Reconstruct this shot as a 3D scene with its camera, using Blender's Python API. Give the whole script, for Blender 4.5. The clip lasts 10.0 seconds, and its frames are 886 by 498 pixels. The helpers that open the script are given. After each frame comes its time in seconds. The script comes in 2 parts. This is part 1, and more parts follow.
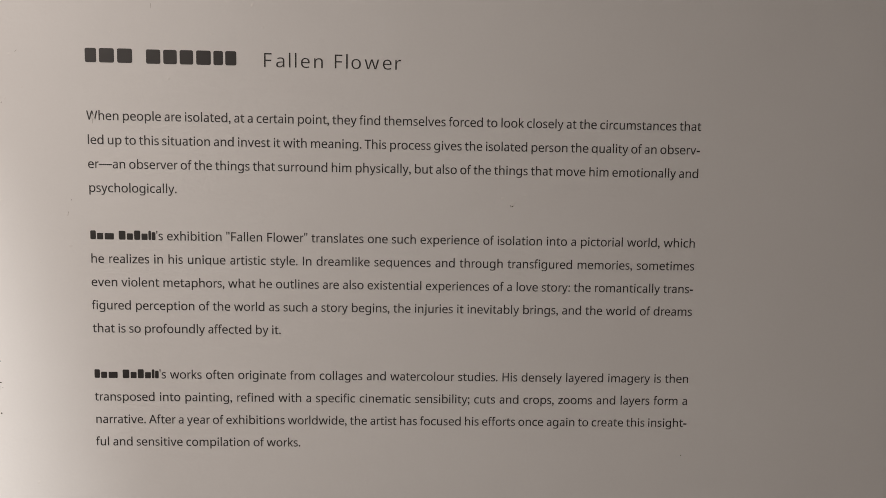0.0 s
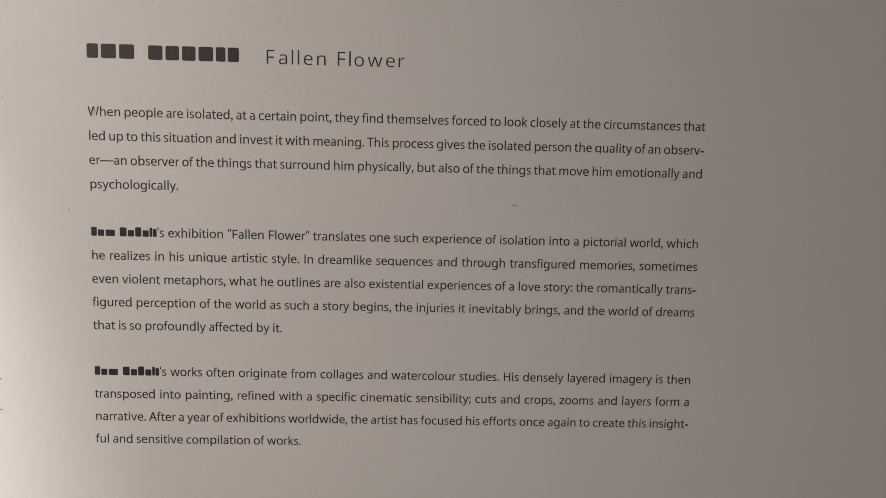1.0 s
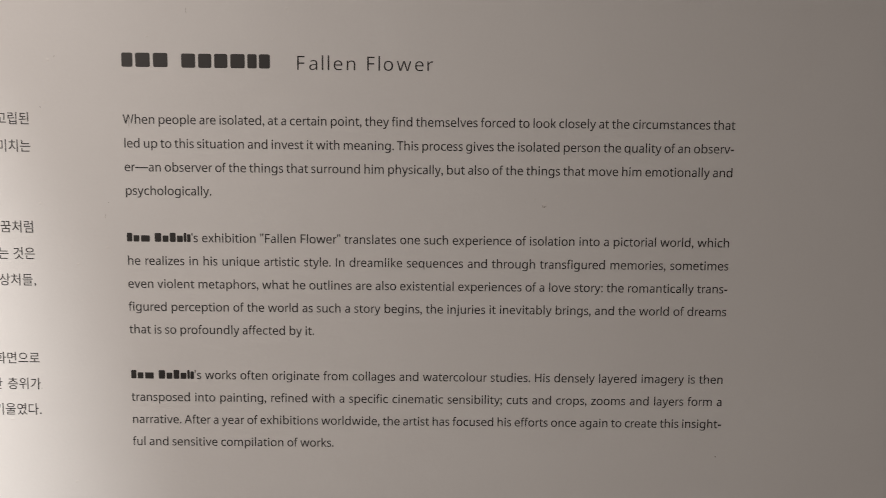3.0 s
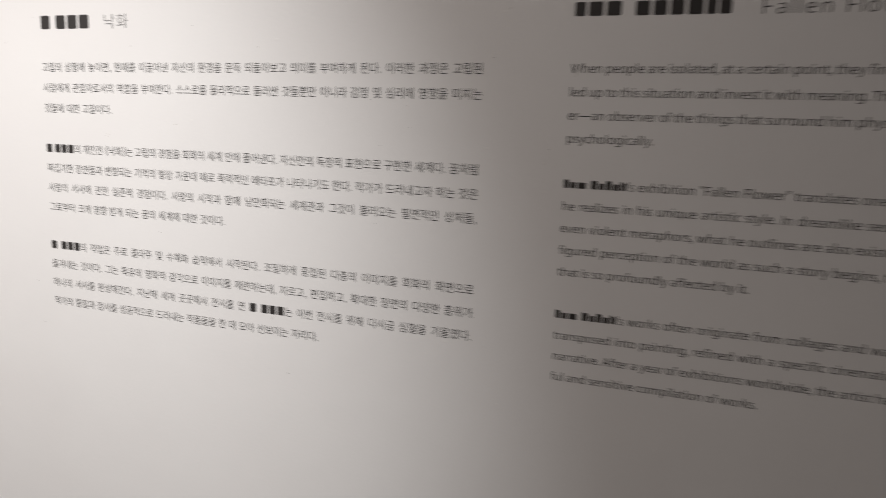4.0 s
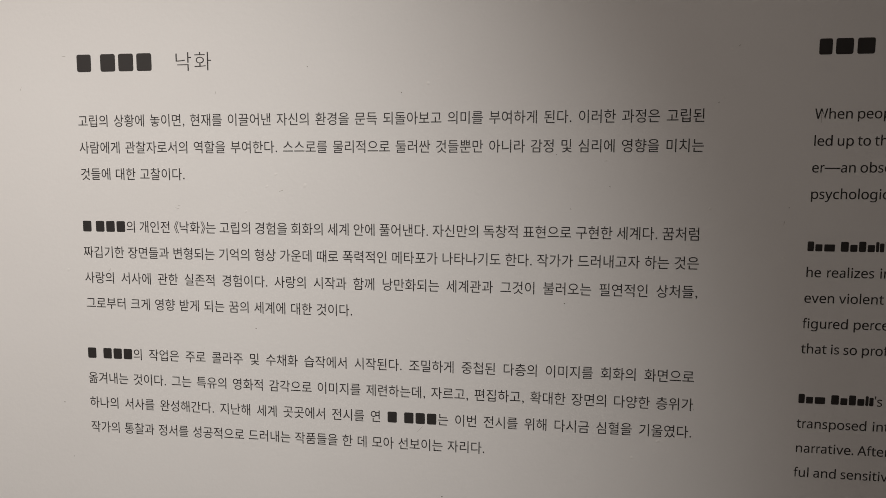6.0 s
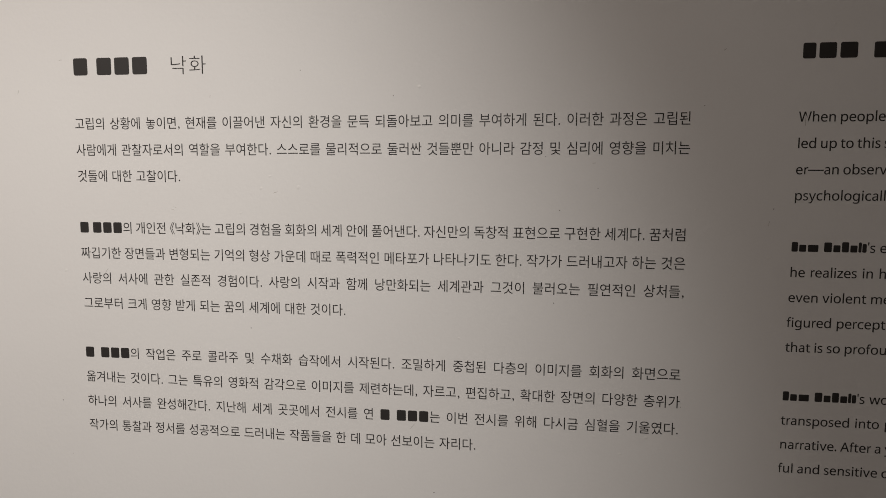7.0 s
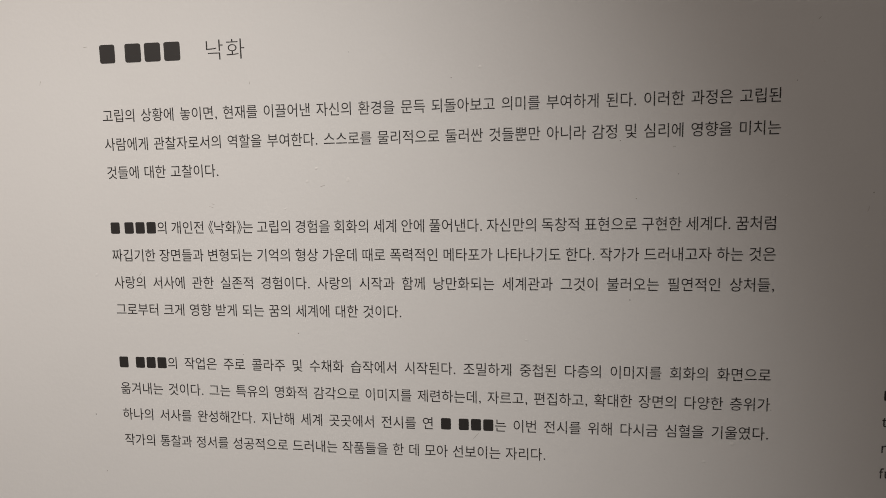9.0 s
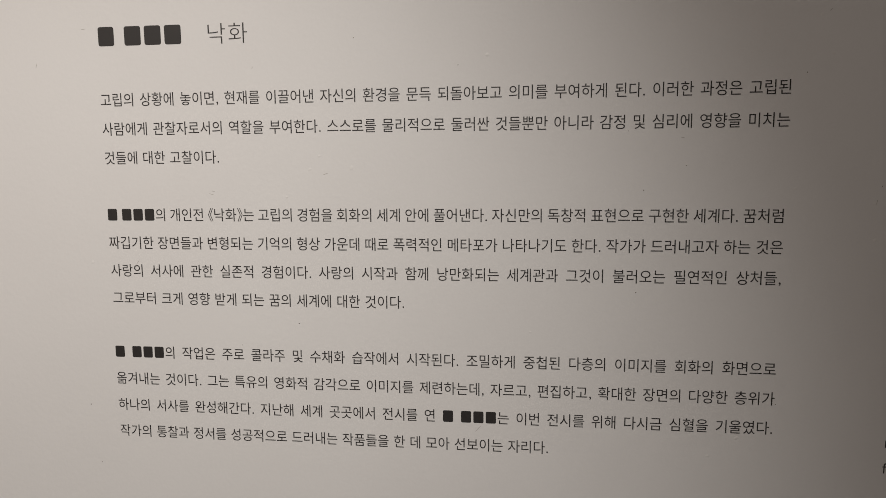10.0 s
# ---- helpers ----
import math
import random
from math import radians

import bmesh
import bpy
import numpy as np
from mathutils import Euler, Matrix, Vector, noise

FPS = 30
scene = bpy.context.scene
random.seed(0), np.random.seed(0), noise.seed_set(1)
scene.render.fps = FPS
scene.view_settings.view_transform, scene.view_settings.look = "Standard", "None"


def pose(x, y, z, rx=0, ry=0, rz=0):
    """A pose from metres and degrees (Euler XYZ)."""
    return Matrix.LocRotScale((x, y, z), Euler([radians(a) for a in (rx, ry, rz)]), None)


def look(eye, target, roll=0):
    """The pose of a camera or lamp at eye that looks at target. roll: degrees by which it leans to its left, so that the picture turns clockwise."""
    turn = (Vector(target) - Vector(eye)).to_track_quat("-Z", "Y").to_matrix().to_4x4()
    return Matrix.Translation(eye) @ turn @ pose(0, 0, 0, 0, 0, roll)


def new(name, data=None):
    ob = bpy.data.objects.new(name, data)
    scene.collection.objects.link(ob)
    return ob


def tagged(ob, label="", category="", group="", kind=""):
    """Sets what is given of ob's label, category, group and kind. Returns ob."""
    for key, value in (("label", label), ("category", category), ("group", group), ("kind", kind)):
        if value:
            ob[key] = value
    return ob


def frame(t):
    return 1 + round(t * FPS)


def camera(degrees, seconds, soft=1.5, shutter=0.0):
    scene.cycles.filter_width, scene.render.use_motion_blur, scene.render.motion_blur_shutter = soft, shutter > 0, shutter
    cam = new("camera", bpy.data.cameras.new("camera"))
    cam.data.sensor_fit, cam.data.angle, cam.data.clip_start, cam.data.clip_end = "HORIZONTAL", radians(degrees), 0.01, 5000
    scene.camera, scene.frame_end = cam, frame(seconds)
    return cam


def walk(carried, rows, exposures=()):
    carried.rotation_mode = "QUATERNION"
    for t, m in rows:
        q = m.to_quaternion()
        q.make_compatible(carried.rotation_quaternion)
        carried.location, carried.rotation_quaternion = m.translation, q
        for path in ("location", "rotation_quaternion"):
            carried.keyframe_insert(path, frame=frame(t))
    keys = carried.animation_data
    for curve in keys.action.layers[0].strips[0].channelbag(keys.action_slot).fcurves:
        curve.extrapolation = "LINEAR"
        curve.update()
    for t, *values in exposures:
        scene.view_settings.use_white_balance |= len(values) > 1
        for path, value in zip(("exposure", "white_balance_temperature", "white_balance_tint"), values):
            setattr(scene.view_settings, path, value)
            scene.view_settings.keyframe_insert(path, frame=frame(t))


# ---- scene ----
cam = camera(67.4, 10.0, soft=0.75, shutter=0.35)

PATH = [
    (0, (0.4941, -0.987, 1.5661), (0.5459, 1.0046, 1.3911), 0.92),
    (0.5, (0.4946, -0.9867, 1.5682), (0.5449, 1.0046, 1.3895), 1.15),
    (1, (0.4909, -0.9831, 1.567), (0.543, 1.008, 1.386), 1.31),
    (1.5, (0.4901, -0.9829, 1.5661), (0.5333, 1.0089, 1.3909), 1.23),
    (2, (0.4851, -0.9797, 1.5664), (0.531, 1.0115, 1.3852), 1.13),
    (2.2, (0.4832, -0.9784, 1.5636), (0.5269, 1.0132, 1.3856), 1.05),
    (3.3, (0.446, -1.003, 1.567), (0.395, 0.989, 1.393), -0.1),
    (3.4, (0.4205, -1.0152, 1.5635), (0.2696, 0.9704, 1.377), -0.9),
    (3.5, (0.382, -1.034, 1.56), (0.139, 0.943, 1.378), -1.8),
    (3.6, (0.3502, -1.0508, 1.572), (0.0117, 0.9086, 1.3568), -1.74),
    (3.7, (0.315, -1.058, 1.584), (-0.146, 0.87, 1.321), -0.8),
    (3.8, (0.2636, -1.0574, 1.579), (-0.2869, 0.8453, 1.302), 0.65),
    (3.9, (0.2038, -1.053, 1.568), (-0.3691, 0.8332, 1.2304), 1.89),
    (4, (0.148, -1.041, 1.557), (-0.465, 0.833, 1.226), 2.1),
    (4.1, (0.1033, -1.0189, 1.5508), (-0.5504, 0.8464, 1.2453), 1.42),
    (4.2, (0.054, -1.003, 1.549), (-0.603, 0.865, 1.267), 1.0),
    (4.3, (0.0056, -0.9712, 1.5837), (-0.6384, 0.8942, 1.2589), 0.28),
    (4.4, (-0.065, -1.0, 1.571), (-0.704, 0.878, 1.316), 0.4),
    (4.5, (-0.085, -0.962, 1.571), (-0.755, 0.902, 1.293), 1.3),
    (4.7, (-0.1483, -0.9406, 1.5677), (-0.7857, 0.935, 1.2921), 0.38),
    (5, (-0.254, -0.929, 1.565), (-0.744, 0.991, 1.295), 0.8),
    (5.2, (-0.3203, -0.9264, 1.5782), (-0.6147, 1.0324, 1.3012), 0.37),
    (5.5, (-0.377, -0.934, 1.582), (-0.568, 1.042, 1.34), -0.1),
    (5.7, (-0.367, -0.933, 1.577), (-0.635, 1.039, 1.375), 0.2),
    (6.8, (-0.358, -0.951, 1.588), (-0.607, 1.021, 1.365), 0.1),
    (7, (-0.349, -0.95, 1.588), (-0.612, 1.02, 1.369), 0.1),
    (7.2, (-0.3388, -0.946, 1.5848), (-0.6242, 1.0222, 1.3734), -0.46),
    (7.5, (-0.344, -0.941, 1.586), (-0.639, 1.023, 1.354), -0.5),
    (7.8, (-0.3419, -0.933, 1.584), (-0.6755, 1.0237, 1.339), -1.08),
    (8, (-0.349, -0.933, 1.583), (-0.7, 1.02, 1.336), -1.1),
    (8.2, (-0.3598, -0.9292, 1.5843), (-0.7206, 1.0207, 1.3242), -0.9),
    (8.5, (-0.393, -0.921, 1.581), (-0.691, 1.038, 1.312), 0.2),
    (8.7, (-0.4083, -0.9103, 1.5724), (-0.6944, 1.0561, 1.3457), -0.47),
    (9, (-0.444, -0.885, 1.582), (-0.709, 1.083, 1.345), -1.1),
    (9.2, (-0.4537, -0.8765, 1.5767), (-0.6915, 1.0936, 1.3276), -1.08),
    (9.5, (-0.459, -0.872, 1.575), (-0.703, 1.096, 1.311), -0.3),
    (9.7, (-0.4618, -0.874, 1.5704), (-0.7073, 1.0953, 1.3217), -0.38),
    (10, (-0.464, -0.877, 1.573), (-0.7, 1.093, 1.324), -0.4),
]
# the camera closes down as it turns to the brighter text
EXPOSURES = [(0, 2.37, 6470, 10), (2.2, 2.34, 6450, 10), (3.5, 2.0, 6420, 10), (3.7, 1.72, 6330, 10), (4, 1.20, 6250, 10), (4.5, 0.60, 6400, 10),
             (5.5, 0.53, 6550, 10), (7.5, 0.50, 6600, 10), (10, 0.47, 6600, 10)]
walk(cam, [(t, look(eye, target, roll)) for t, eye, target, roll in PATH], EXPOSURES)

# ---------------------------------------------------------------- light
world = bpy.data.worlds.new("gallery_world")
scene.world = world
world.use_nodes = True
world.node_tree.nodes["Background"].inputs[0].default_value = (0.9, 0.95, 1.0, 1)
world.node_tree.nodes["Background"].inputs[1].default_value = 0.02


def lamp(name, kind, m, power, colour):
    data = bpy.data.lights.new(name, kind)
    data.energy, data.color = power, colour
    ob = new(name, data)
    ob.matrix_world = m
    return ob


# a ceiling spot on the first text, and the softer light of the rest of the room
spot = lamp("spot_lamp", "SPOT", look((-0.53, -1.87, 3.0), (-1.136, 0, 0.92)), 98.5, (1.0, 0.96, 0.915))
spot.data.spot_size, spot.data.spot_blend, spot.data.shadow_soft_size = radians(52.2), 1.0, 0.04
room = lamp("room_lamp", "AREA", look((-1.87, -1.55, 3.12), (-1.87, -1.55, 0)), 24.6, (1.0, 0.878, 0.795))
room.data.shape, room.data.size, room.data.size_y = "RECTANGLE", 1.2, 0.5

# ---------------------------------------------------------------- materials


def material(name, base, rough, metal=0.0):
    mat = bpy.data.materials.new(name)
    mat.use_nodes = True
    b = mat.node_tree.nodes["Principled BSDF"]
    b.inputs["Base Color"].default_value = (*base, 1)
    b.inputs["Roughness"].default_value = rough
    b.inputs["Metallic"].default_value = metal
    return mat


def mottled(name, dark, light, rough, scale, fine, bump, distance=0.002):
    """Paint or stone with large faint clouds, fine grain and a fine relief."""
    mat = material(name, light, rough)
    nodes, links = mat.node_tree.nodes, mat.node_tree.links
    b = nodes["Principled BSDF"]
    where = nodes.new("ShaderNodeTexCoord")
    clouds, grain, relief, waves = (nodes.new("ShaderNodeTexNoise") for _ in range(4))
    for n, s, d in ((clouds, scale, 4), (grain, fine, 3), (relief, fine * 0.55, 5), (waves, 9.0, 2)):
        n.inputs["Scale"].default_value, n.inputs["Detail"].default_value = s, d
        links.new(where.outputs["Object"], n.inputs["Vector"])
    mix = nodes.new("ShaderNodeMath")
    mix.operation = "MULTIPLY_ADD"
    links.new(grain.outputs["Fac"], mix.inputs[0])
    mix.inputs[1].default_value = 0.35
    links.new(clouds.outputs["Fac"], mix.inputs[2])
    ramp = nodes.new("ShaderNodeValToRGB")
    ramp.color_ramp.elements[0].position, ramp.color_ramp.elements[1].position = 0.45, 0.9
    ramp.color_ramp.elements[0].color, ramp.color_ramp.elements[1].color = (*dark, 1), (*light, 1)
    links.new(mix.outputs[0], ramp.inputs[0])
    links.new(ramp.outputs[0], b.inputs["Base Color"])
    height = nodes.new("ShaderNodeMath")
    height.operation = "MULTIPLY_ADD"
    links.new(waves.outputs["Fac"], height.inputs[0])
    height.inputs[1].default_value = 2.5
    links.new(relief.outputs["Fac"], height.inputs[2])
    node = nodes.new("ShaderNodeBump")
    node.inputs["Strength"].default_value, node.inputs["Distance"].default_value = bump, distance
    links.new(height.outputs[0], node.inputs["Height"])
    links.new(node.outputs[0], b.inputs["Normal"])
    return mat


PAINT = mottled("white_wall_paint", (0.765, 0.755, 0.745), (0.80, 0.795, 0.785), 0.62, 2.2, 260, 0.25, 0.0008)
CEILING_PAINT = mottled("ceiling_paint", (0.74, 0.73, 0.71), (0.78, 0.77, 0.75), 0.8, 1.5, 120, 0.2, 0.001)
FLOOR = mottled("grey_floor", (0.07, 0.066, 0.062), (0.11, 0.104, 0.098), 0.5, 1.1, 60, 0.2, 0.001)
VINYL = material("charcoal_vinyl", (0.030, 0.027, 0.026), 0.55)
SPECK = material("dark_speck", (0.06, 0.045, 0.035), 0.8)
SMUDGE = material("grey_scuff", (0.50, 0.48, 0.455), 0.8)
FILLER = material("white_filler", (0.80, 0.79, 0.775), 0.5)

# ---------------------------------------------------------------- mesh helpers


def block(bm, lo, hi):
    """An upright box between two corners."""
    box = bmesh.ops.create_cube(bm, size=1)["verts"]
    for v in box:
        v.co = [(a + b) / 2 + c * (b - a) for a, b, c in zip(lo, hi, v.co)]
    return box


def part(name, bm, mat, parent=None, label=""):
    mesh = bpy.data.meshes.new(name)
    bm.to_mesh(mesh)
    bm.free()
    mesh.materials.append(mat)
    ob = new(name, mesh)
    ob.parent = parent
    return tagged(ob, label=label)


# ---------------------------------------------------------------- the room
X0, X1, Y0, HIGH, THICK = -5.5, 6.0, -6.5, 3.5, 0.15


def slab(name, lo, hi, mat, label, category):
    bm = bmesh.new()
    block(bm, lo, hi)
    return tagged(part(name, bm, mat), label=label, category=category, kind="structure")


wall = slab("wall_north", (X0, 0, 0), (X1, THICK, HIGH), PAINT, "white painted gallery wall with small chips and scuffs", "wall")
slab("wall_south", (X0, Y0 - THICK, 0), (X1, Y0, HIGH), PAINT, "plain white painted gallery wall", "wall")
slab("wall_west", (X0 - THICK, Y0 - THICK, 0), (X0, THICK, HIGH), PAINT, "plain white painted gallery wall", "wall")
slab("wall_east", (X1, Y0 - THICK, 0), (X1 + THICK, THICK, HIGH), PAINT, "plain white painted gallery wall", "wall")
slab("floor", (X0 - THICK, Y0 - THICK, -0.1), (X1 + THICK, THICK, 0), FLOOR, "dark grey polished concrete gallery floor", "floor")
slab("ceiling", (X0 - THICK, Y0 - THICK, HIGH), (X1 + THICK, THICK, HIGH + 0.1), CEILING_PAINT, "plain off-white gallery ceiling", "ceiling")

# ---------------------------------------------------------------- lettering
DEPTH = 0.00016      # thickness of the vinyl film
GLYPHS = {}


def humanist(ch):
    """The sign under which the built-in fonts hold a Latin letter of a humanist sans serif; a plain stroke serves for the I."""
    if ch.isascii() and ch.isalpha() and ch != "I":
        return chr(0x1D5BA + ord(ch) - ord("a")) if ch.islower() else chr(0x1D5A0 + ord(ch) - ord("A"))
    return ch


def cut_glyphs(chars, swell):
    """Cuts the given characters from one sheet of the built-in fonts, a row each: corners, faces, left and right edge."""
    chars = sorted(set(chars))
    curve = bpy.data.curves.new("sheet", "FONT")
    curve.body, curve.space_line = "\n".join(humanist(ch) for ch in chars), 3.0
    curve.resolution_u, curve.extrude, curve.offset = 4, 0.5, swell
    ob = new("sheet", curve)
    bpy.context.view_layer.update()
    mesh = ob.to_mesh()
    places = np.array([v.co[:] for v in mesh.vertices])
    row = np.rint((0.3 - places[:, 1]) / 3.0).astype(int)
    count = np.zeros(len(places), int)
    for k, ch in enumerate(chars):
        mine = np.flatnonzero(row == k)
        count[mine] = np.arange(len(mine))
        own = places[mine] + (0, 3.0 * k, 0)
        GLYPHS[ch, swell] = [own, [], own[:, 0].min(), own[:, 0].max()]
    for p in mesh.polygons:
        GLYPHS[chars[row[p.vertices[0]]], swell][1].append(tuple(int(count[v]) for v in p.vertices))
    ob.to_mesh_clear()
    bpy.data.objects.remove(ob)
    bpy.data.curves.remove(curve)


LETTERS = {}


class Word:
    """One word of stuck-on letters; each letter is a piece of film of its own, alike letters share one mesh."""

    def __init__(self):
        self.letters = []

    def letter(self, ch, x0, x1, z, size_y, heights=None, swell=0.0):
        """Sets a character so that its ink runs from x0 to x1, with its baseline at z."""
        key = ch, swell, round(x1 - x0, 6), size_y
        if key not in LETTERS:
            places, faces, left, right = GLYPHS[ch, swell]
            x = (places[:, 0] - left) * (x1 - x0) / max(right - left, 1e-6)
            up = places[:, 1] if heights is None else np.interp(places[:, 1], *heights)
            mesh = bpy.data.meshes.new("letter")
            mesh.from_pydata(np.column_stack((x, (-0.6 - places[:, 2]) * DEPTH, up * size_y)).tolist(), [], faces)
            mesh.materials.append(VINYL)
            LETTERS[key] = mesh
        self.letters.append((LETTERS[key], (x0, 0, z)))

    def finish(self, parent):
        if self.letters:
            word = new("word")
            word.parent, word.location = parent, self.letters[0][1]
            for mesh, place in self.letters:
                ob = new("letter", mesh)
                ob.parent, ob.location = word, Vector(place) - word.location


def bar(parent, x0, x1, z0, z1):
    """A plain strip of vinyl with slightly rounded corners, in place of a name."""
    r = (z1 - z0) * 0.12
    rim = []
    for cx, cz, start in ((x1 - r, z1 - r, 0), (x0 + r, z1 - r, 90), (x0 + r, z0 + r, 180), (x1 - r, z0 + r, 270)):
        rim += [(cx + r * math.cos(radians(start + a)), cz + r * math.sin(radians(start + a))) for a in (0, 30, 60, 90)]
    bm = bmesh.new()
    front = [bm.verts.new((x, -1.1 * DEPTH, z)) for x, z in rim]
    back = [bm.verts.new((x, -0.1 * DEPTH, z)) for x, z in rim]
    bm.faces.new(front), bm.faces.new(back[::-1])
    for i in range(len(rim)):
        bm.faces.new((front[i - 1], back[i - 1], back[i], front[i]))
    bmesh.ops.recalc_face_normals(bm, faces=bm.faces)
    part("bar", bm, VINYL, parent, "plain charcoal bar")


def name_bars(parent, x0, x1, z, high, widths, heights=None):
    """A name as a row of plain bars, one for each of its signs, with their widths and heights and narrow gaps."""
    scale, x = (x1 - x0) / sum(widths), x0
    for width, up in zip(widths, heights or (1.0,) * len(widths)):
        bar(parent, x + 0.09 * width * scale, x + 0.91 * width * scale, z, z + high * up)
        x += width * scale


# the two parts of the name: the widths of their signs, and the heights in running text and in capitals
FIRST, LAST = (5, 5.5, 8.3), (6.1, 5.5, 5.5, 5.5, 2.4, 3.3)
FIRST_UP, LAST_UP = (1, 0.72, 0.72), (1, 0.72, 1.05, 0.72, 1.05, 0.89)


def thing(name, label, group):
    return tagged(new(name), label=label, category="wall text", group=group)


# Latin text: advance widths of a humanist text face, in thousandths of its size
WIDE = dict(zip("abcdefghijklmnopqrstuvwxyz", (482, 569, 448, 564, 501, 292, 559, 555, 234, 243, 469, 236, 834,
                                               555, 549, 569, 563, 327, 396, 331, 551, 481, 736, 463, 471, 428)))
WIDE.update({".": 207, ",": 207, ":": 207, ";": 207, "-": 307, "\u2014": 1000, "'": 169, '"': 337,
             "T": 497, "W": 846, "I": 239, "H": 652, "A": 612, "F": 487})
# the room to the left and right of each letter's ink, in thousandths of the size
BEARINGS = {"a": (42, 68), "b": (73, 39), "c": (38, 24), "d": (38, 73), "e": (38, 36), "f": (13, -15), "g": (38, 72), "h": (73, 70),
            "i": (66, 66), "j": (-45, 66), "k": (73, 4), "l": (74, 74), "m": (73, 70), "n": (73, 70), "o": (38, 38), "p": (73, 39),
            "q": (38, 73), "r": (73, 8), "s": (40, 37), "t": (16, 14), "u": (69, 73), "v": (8, 8), "w": (12, 10), "x": (10, 8),
            "y": (6, 7), "z": (22, 22), ".": (48, 48), ",": (28, 42), ":": (48, 48), ";": (28, 42), "-": (30, 30), "\u2014": (0, 0),
            "'": (42, 42), '"': (42, 42), "T": (3, 3), "W": (10, 10), "I": (76, 76), "H": (76, 76), "A": (5, 5), "F": (76, 28)}
LOWER = ((-0.24, -0.01, 0.0, 0.536, 0.546, 0.659, 0.737, 0.765), (-0.207, -0.011, 0.0, 0.484, 0.494, 0.60, 0.688, 0.714))
SIGNS = ((-0.23, -0.009, 0.0, 0.449, 0.458, 0.545, 0.69), (-0.205, -0.010, 0.0, 0.484, 0.493, 0.60, 0.712))
COMMA = ((-0.12, 0.0, 0.123, 0.449, 0.46), (-0.150, 0.0, 0.112, 0.484, 0.495))
UPPER = ((-0.01, 0.0, 0.714, 0.72), (-0.01, 0.0, 0.674, 0.68))
STROKE = ((-0.01, 0.0, 0.682, 0.691), (-0.01, 0.0, 0.674, 0.684))
SIZE, LEAD, TOP, COLUMN = 0.01935, 0.03471, 1.6603, 0.9


def ends(ch):
    """The room to the left and to the right of a letter's ink, as parts of the size."""
    left, right = BEARINGS[ch]
    return left / 1000, right / 1000


def heights_of(ch):
    if ch.islower():
        return LOWER
    if ch.isupper():
        return STROKE if ch == "I" else UPPER
    return COMMA if ch in ",;" else SIGNS


def pieces(word):
    """The signs of a word one by one; a name stands as its bare length in braces and comes back as a number."""
    out = []
    while word:
        if word[0] == "{":
            length, word = word[1:].split("}", 1)
            out.append(float(length))
        else:
            out.append(word[0])
            word = word[1:]
    return out


def step_of(sign):
    return (sign if isinstance(sign, float) else WIDE[sign] / 1000) * SIZE


def word_width(word):
    return sum(step_of(sign) for sign in pieces(word))


def latin_line(text, z, full, parent):
    """A line of running text, set to the full column or loose."""
    words = text.split(" ")
    total = sum(word_width(w) for w in words)
    space = (COLUMN - total) / (len(words) - 1) if full else 0.212 * SIZE
    x = 0.0
    for text in words:
        word = Word()
        for sign in pieces(text):
            step = step_of(sign)
            if isinstance(sign, float):
                first = sign < 2
                name_bars(parent, x, x + step, z, 0.674 * SIZE, FIRST if first else LAST, FIRST_UP if first else LAST_UP)
            else:
                a, b = ends(sign)
                word.letter(sign, x + a * SIZE, x + step - b * SIZE, z, SIZE, heights_of(sign), SWELL)
            x += step
        word.finish(parent)
        x += space


ENGLISH = (
    (0, ("When people are isolated, at a certain point, they find themselves forced to look closely at the circumstances that",
         "led up to this situation and invest it with meaning. This process gives the isolated person the quality of an observ-",
         "er\u2014an observer of the things that surround him physically, but also of the things that move him emotionally and",
         "psychologically.")),
    (5, ("{1.880} {2.838}'s exhibition \"Fallen Flower\" translates one such experience of isolation into a pictorial world, which",
         "he realizes in his unique artistic style. In dreamlike sequences and through transfigured memories, sometimes",
         "even violent metaphors, what he outlines are also existential experiences of a love story: the romantically trans-",
         "figured perception of the world as such a story begins, the injuries it inevitably brings, and the world of dreams",
         "that is so profoundly affected by it.")),
    (11, ("{1.880} {2.838}'s works often originate from collages and watercolour studies. His densely layered imagery is then",
          "transposed into painting, refined with a specific cinematic sensibility; cuts and crops, zooms and layers form a",
          "narrative. After a year of exhibitions worldwide, the artist has focused his efforts once again to create this insight-",
          "ful and sensitive compilation of works.")),
)
SWELL = 0.005
cut_glyphs(WIDE, SWELL)
for slot, lines in ENGLISH:
    paragraph = thing("wall_text_paragraph", "paragraph of small charcoal English vinyl lettering on white wall", "English paragraphs")
    for i, text in enumerate(lines):
        latin_line(text, TOP - LEAD * (slot + i), i < len(lines) - 1, paragraph)

# the heading: a bar for the bold name, then the light, widely spaced title
heading = thing("wall_text_heading", "large charcoal English vinyl heading in spaced letters on white wall", "headings")
LIGHT, TITLE = -0.006, 0.0280
TITLE_UP = ((-0.01, 0.0, 0.536, 0.546, 0.76), (-0.01, 0.0, 0.500, 0.510, 0.755))
cut_glyphs("FallenFlower", LIGHT)
for text, x0, x1 in (("Fallen", 0.2565, 0.341), ("Flower", 0.3585, 0.4545)):
    steps = [(GLYPHS[c, LIGHT][3] - GLYPHS[c, LIGHT][2]) * TITLE for c in text]
    gap = (x1 - x0 - sum(steps)) / (len(text) - 1)
    word, x = Word(), x0
    for ch, step in zip(text, steps):
        word.letter(ch, x, x + step, 1.7402, TITLE, TITLE_UP if ch.islower() else None, LIGHT)
        x += step + gap
    word.finish(heading)
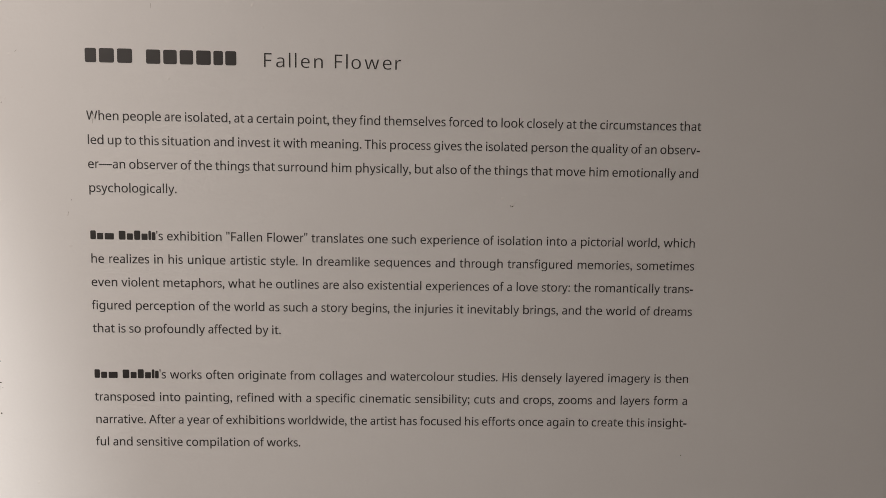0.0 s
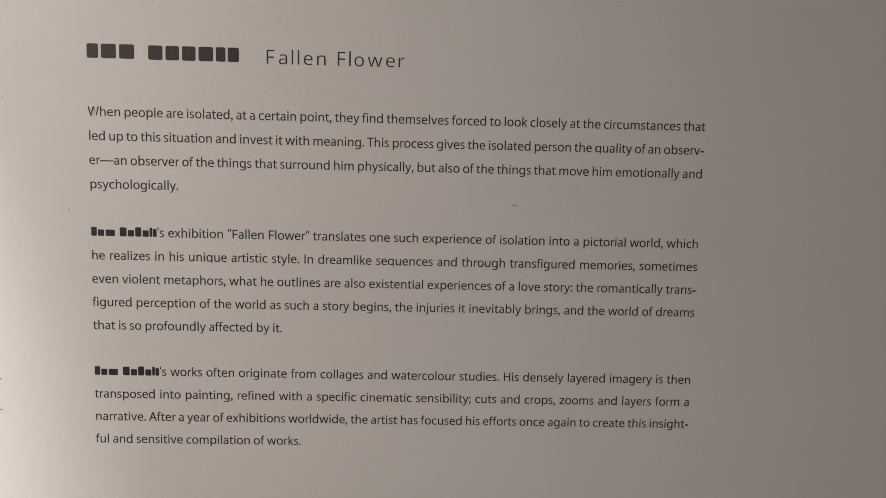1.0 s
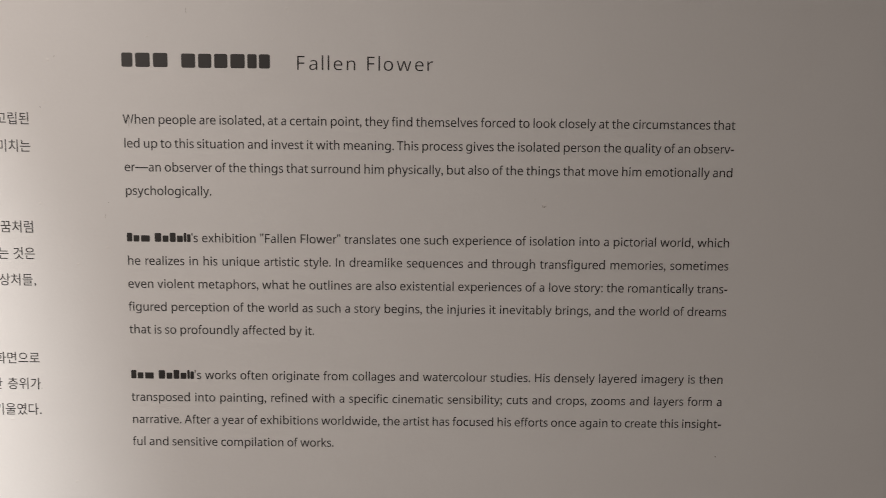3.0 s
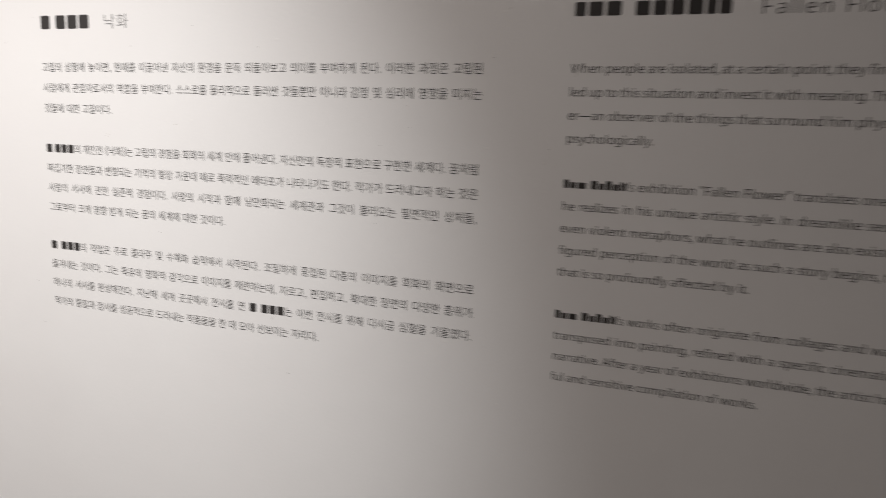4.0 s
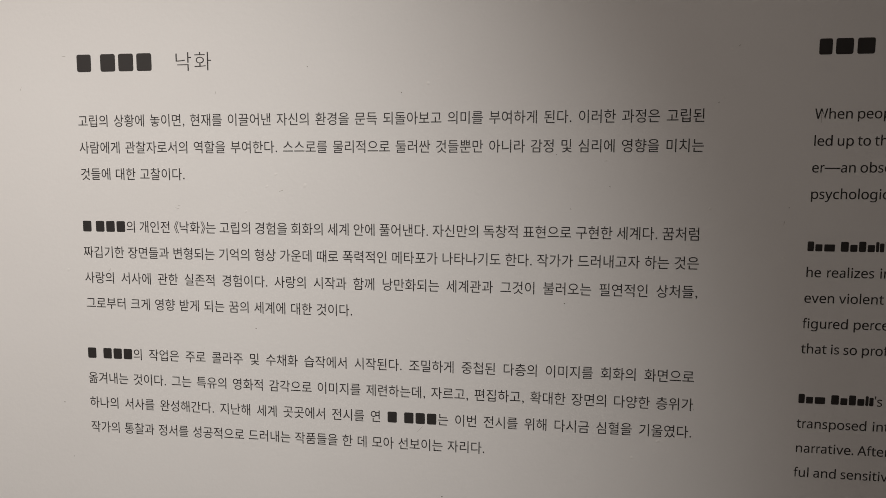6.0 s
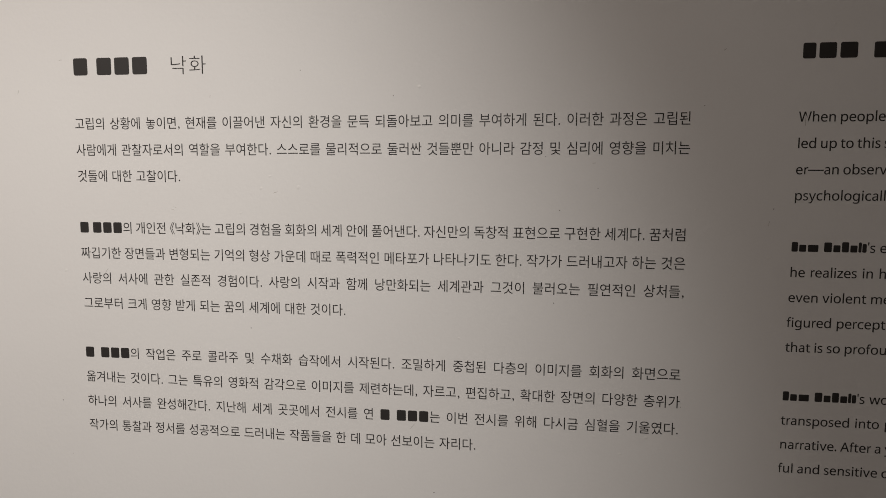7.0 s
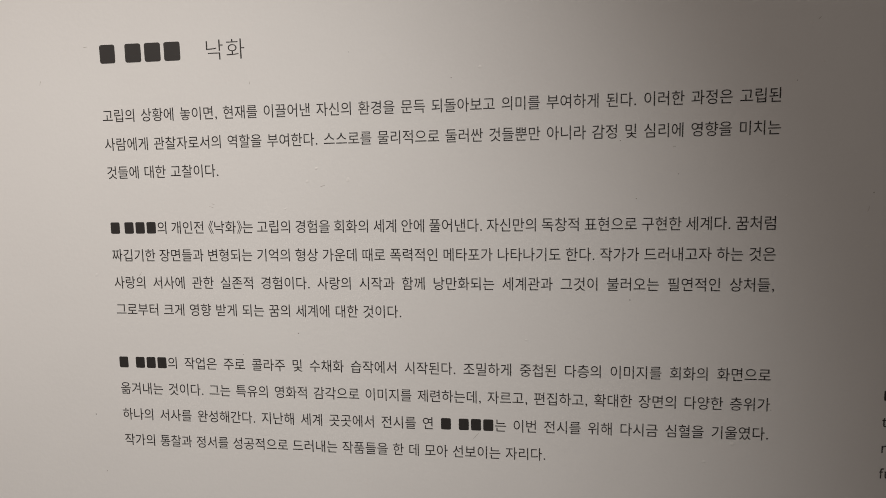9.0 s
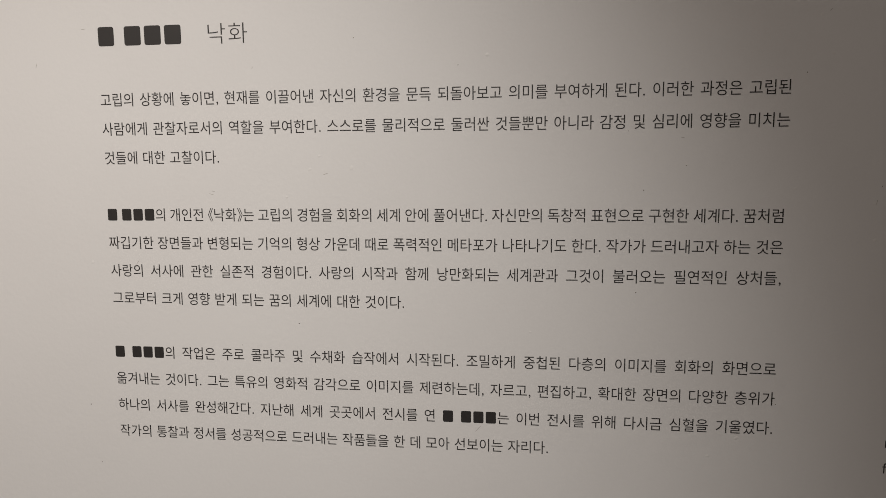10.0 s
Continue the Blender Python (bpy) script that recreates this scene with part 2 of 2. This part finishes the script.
name_bars(heading, -0.001, 0.0702, 1.7420, 0.0202, (5.6, 7.4, 7.4))
name_bars(heading, 0.0855, 0.2185, 1.7415, 0.0202, (7.4, 7.0, 7.0, 7.6, 5.0, 5.8))

# Korean text: one square a syllable
STEP, K_RIGHT, K_TOP, K_LEAD, THIN = 0.01705, -0.1362, 1.6575, 0.03972, 0.0
K_WIDE, K_HIGH, K_SPACE = STEP / 0.92, 0.0199, 0.0058


def syllable_step(sign):
    if isinstance(sign, float):
        return sign * STEP
    return {".": 0.0052, ",": 0.0052, "\u300a": 0.0085, "\u300b": 0.0085}.get(sign, STEP)


def korean_width(word):
    return sum(syllable_step(sign) for sign in pieces(word))


def korean_line(text, left, z, full, parent):
    words = text.split(" ")
    total = sum(korean_width(w) for w in words)
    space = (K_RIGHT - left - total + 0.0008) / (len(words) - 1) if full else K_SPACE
    base = z + 0.066 * K_HIGH
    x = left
    for text in words:
        word = Word()
        for sign in pieces(text):
            step = syllable_step(sign)
            if isinstance(sign, float):
                name_bars(parent, x - 0.0004, x + step - 0.0004, z + 0.0005, 0.0165, (1,) * int(sign))
            else:
                a, b = GLYPHS[sign, THIN][2:]
                if sign in ".,":
                    x0, x1 = x + 0.001, x + 0.001 + (b - a) * K_WIDE
                elif sign in "\u300a\u300b":
                    x0, x1 = x + 0.0006, x + 0.0079
                else:
                    x0, x1 = x + (a - 0.03) * K_WIDE, x + (b - 0.03) * K_WIDE
                word.letter(sign, x0, x1, base, K_HIGH, swell=THIN)
            x += step
        word.finish(parent)
        x += space


KOREAN = (
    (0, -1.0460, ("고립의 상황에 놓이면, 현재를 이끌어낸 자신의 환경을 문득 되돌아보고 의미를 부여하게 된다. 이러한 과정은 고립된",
         "사람에게 관찰자로서의 역할을 부여한다. 스스로를 물리적으로 둘러싼 것들뿐만 아니라 감정 및 심리에 영향을 미치는",
         "것들에 대한 고찰이다.")),
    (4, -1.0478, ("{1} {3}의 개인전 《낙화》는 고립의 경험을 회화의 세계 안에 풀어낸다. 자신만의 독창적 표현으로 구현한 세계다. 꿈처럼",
         "짜깁기한 장면들과 변형되는 기억의 형상 가운데 때로 폭력적인 메타포가 나타나기도 한다. 작가가 드러내고자 하는 것은",
         "사랑의 서사에 관한 실존적 경험이다. 사랑의 시작과 함께 낭만화되는 세계관과 그것이 불러오는 필연적인 상처들,",
         "그로부터 크게 영향 받게 되는 꿈의 세계에 대한 것이다.")),
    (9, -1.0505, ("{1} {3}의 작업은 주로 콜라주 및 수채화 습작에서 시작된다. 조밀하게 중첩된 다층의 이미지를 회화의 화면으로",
         "옮겨내는 것이다. 그는 특유의 영화적 감각으로 이미지를 제련하는데, 자르고, 편집하고, 확대한 장면의 다양한 층위가",
         "하나의 서사를 완성해간다. 지난해 세계 곳곳에서 전시를 연 {1} {3}는 이번 전시를 위해 다시금 심혈을 기울였다.",
         "작가의 통찰과 정서를 성공적으로 드러내는 작품들을 한 데 모아 선보이는 자리다.")),
)
cut_glyphs([c for _, _, lines in KOREAN for c in "".join(lines) if c not in " {}0123456789"], THIN)
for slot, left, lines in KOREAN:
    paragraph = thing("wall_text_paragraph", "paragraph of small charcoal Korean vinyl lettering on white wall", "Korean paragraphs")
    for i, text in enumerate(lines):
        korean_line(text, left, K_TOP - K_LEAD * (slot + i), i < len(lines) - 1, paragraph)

heading = thing("wall_text_heading", "large charcoal Korean vinyl heading on white wall", "headings")
cut_glyphs("낙화", -0.012)
word = Word()
for ch, x0 in (("낙", -0.8850), ("화", -0.8560)):
    a, b = GLYPHS[ch, -0.012][2:]
    word.letter(ch, x0, x0 + (b - a) * 0.0315, 1.7395, 0.0300, swell=-0.012)
word.finish(heading)
name_bars(heading, -1.0455, -1.0175, 1.7385, 0.0255, (1,))
name_bars(heading, -1.0075, -0.9205, 1.7385, 0.0255, (1, 1, 1))

# ---------------------------------------------------------------- small flaws of the wall
rough = random.Random(4)


def flaw(name, x, z, wide, high, rise, turn, mat):
    """A small uneven lump or stain on the wall's face: a flattened, ragged dome."""
    bm = bmesh.new()
    ring, rings = 11, ((1.0, 0.0), (0.72, 0.7), (0.3, 1.0))
    ragged = [rough.uniform(0.72, 1.15) for _ in range(ring)]
    loops = []
    for k, (out, up) in enumerate(rings):
        loops.append([])
        for i in range(ring):
            a = math.tau * i / ring
            u, v = math.cos(a) * wide / 2 * out * ragged[i], math.sin(a) * high / 2 * out * ragged[i]
            loops[k].append(bm.verts.new((u * math.cos(turn) - v * math.sin(turn), -rise * up - 0.00002, u * math.sin(turn) + v * math.cos(turn))))
    for lower, upper in zip(loops, loops[1:]):
        for i in range(ring):
            bm.faces.new((lower[i - 1], lower[i], upper[i], upper[i - 1]))
    bm.faces.new(loops[-1])
    bmesh.ops.recalc_face_normals(bm, faces=bm.faces)
    for f in bm.faces:
        f.smooth = True
    ob = part(name, bm, mat, wall)
    ob.location = (x, 0, z)


SPECKS = ((0.893, 1.164, 2.2), (-0.685, 1.74, 1.2), (-0.548, 1.702, 1.5), (-0.12, 1.683, 1.5), (-0.31, 1.54, 1.6), (-0.258, 1.571, 1.3),
          (-0.316, 1.407, 1.7), (-1.094, 1.227, 2.0), (-1.083, 1.138, 1.7), (-0.856, 1.323, 1.0), (-0.135, 1.262, 1.4), (-0.489, 1.111, 2.0),
          (-0.772, 1.356, 1.8), (-0.331, 1.615, 1.2), (-0.025, 1.544, 1.5), (0.622, 1.5445, 2.6))
for x, z, size in SPECKS:
    flaw("speck", x, z, size * 0.0008, size * 0.00095, 0.0001, rough.uniform(0, 3), SPECK)
flaw("scuff", 0.6215, 1.5460, 0.0075, 0.0060, 0.00008, 0.5, SMUDGE)
SCRATCHES = ((-0.097, 1.756, 5, 40), (0.0085, 1.662, 17, 95), (0.096, 1.823, 10, 92), (-0.03, 1.524, 8, 75), (-1.064, 1.762, 7, 5),
             (-1.138, 1.715, 8, 70), (-0.825, 1.705, 5, 80), (-0.264, 1.606, 5, 2), (-0.891, 1.536, 7, -12), (-1.006, 1.44, 9, 52),
             (-0.522, 1.213, 14, 48), (-0.728, 1.563, 9, 18), (-0.888, 1.54, 5, -10))
for x, z, length, turn in SCRATCHES:
    flaw("scratch", x, z, length * 0.001, 0.0008, 0.00012, radians(turn), SMUDGE)
LUMPS = ((-0.091, 1.705, 4), (-0.115, 1.689, 4), (0.119, 1.721, 4), (0.038, 1.786, 4), (0.182, 1.785, 4), (0.241, 1.827, 6), (0.221, 1.784, 4),
         (0.255, 1.796, 4), (0.622, 1.548, 9), (0.607, 1.556, 5), (0.641, 1.56, 5), (-0.087, 1.116, 6), (0.183, 1.111, 4), (-0.51, 1.714, 6),
         (-0.182, 1.214, 7), (-0.217, 1.188, 5), (-0.75, 1.569, 5), (-0.736, 1.587, 5), (-0.692, 1.571, 7), (-0.452, 1.351, 4),
         (-0.106, 1.751, 5), (-0.126, 1.542, 5), (-0.029, 1.477, 5), (-0.032, 1.523, 5), (-0.073, 1.452, 4), (-0.783, 1.532, 4), (-1.075, 1.439, 5))
for x, z, size in LUMPS:
    flaw("paint_lump", x, z, size * 0.0011, size * 0.0008, 0.00022, rough.uniform(-0.8, 0.8), FILLER)
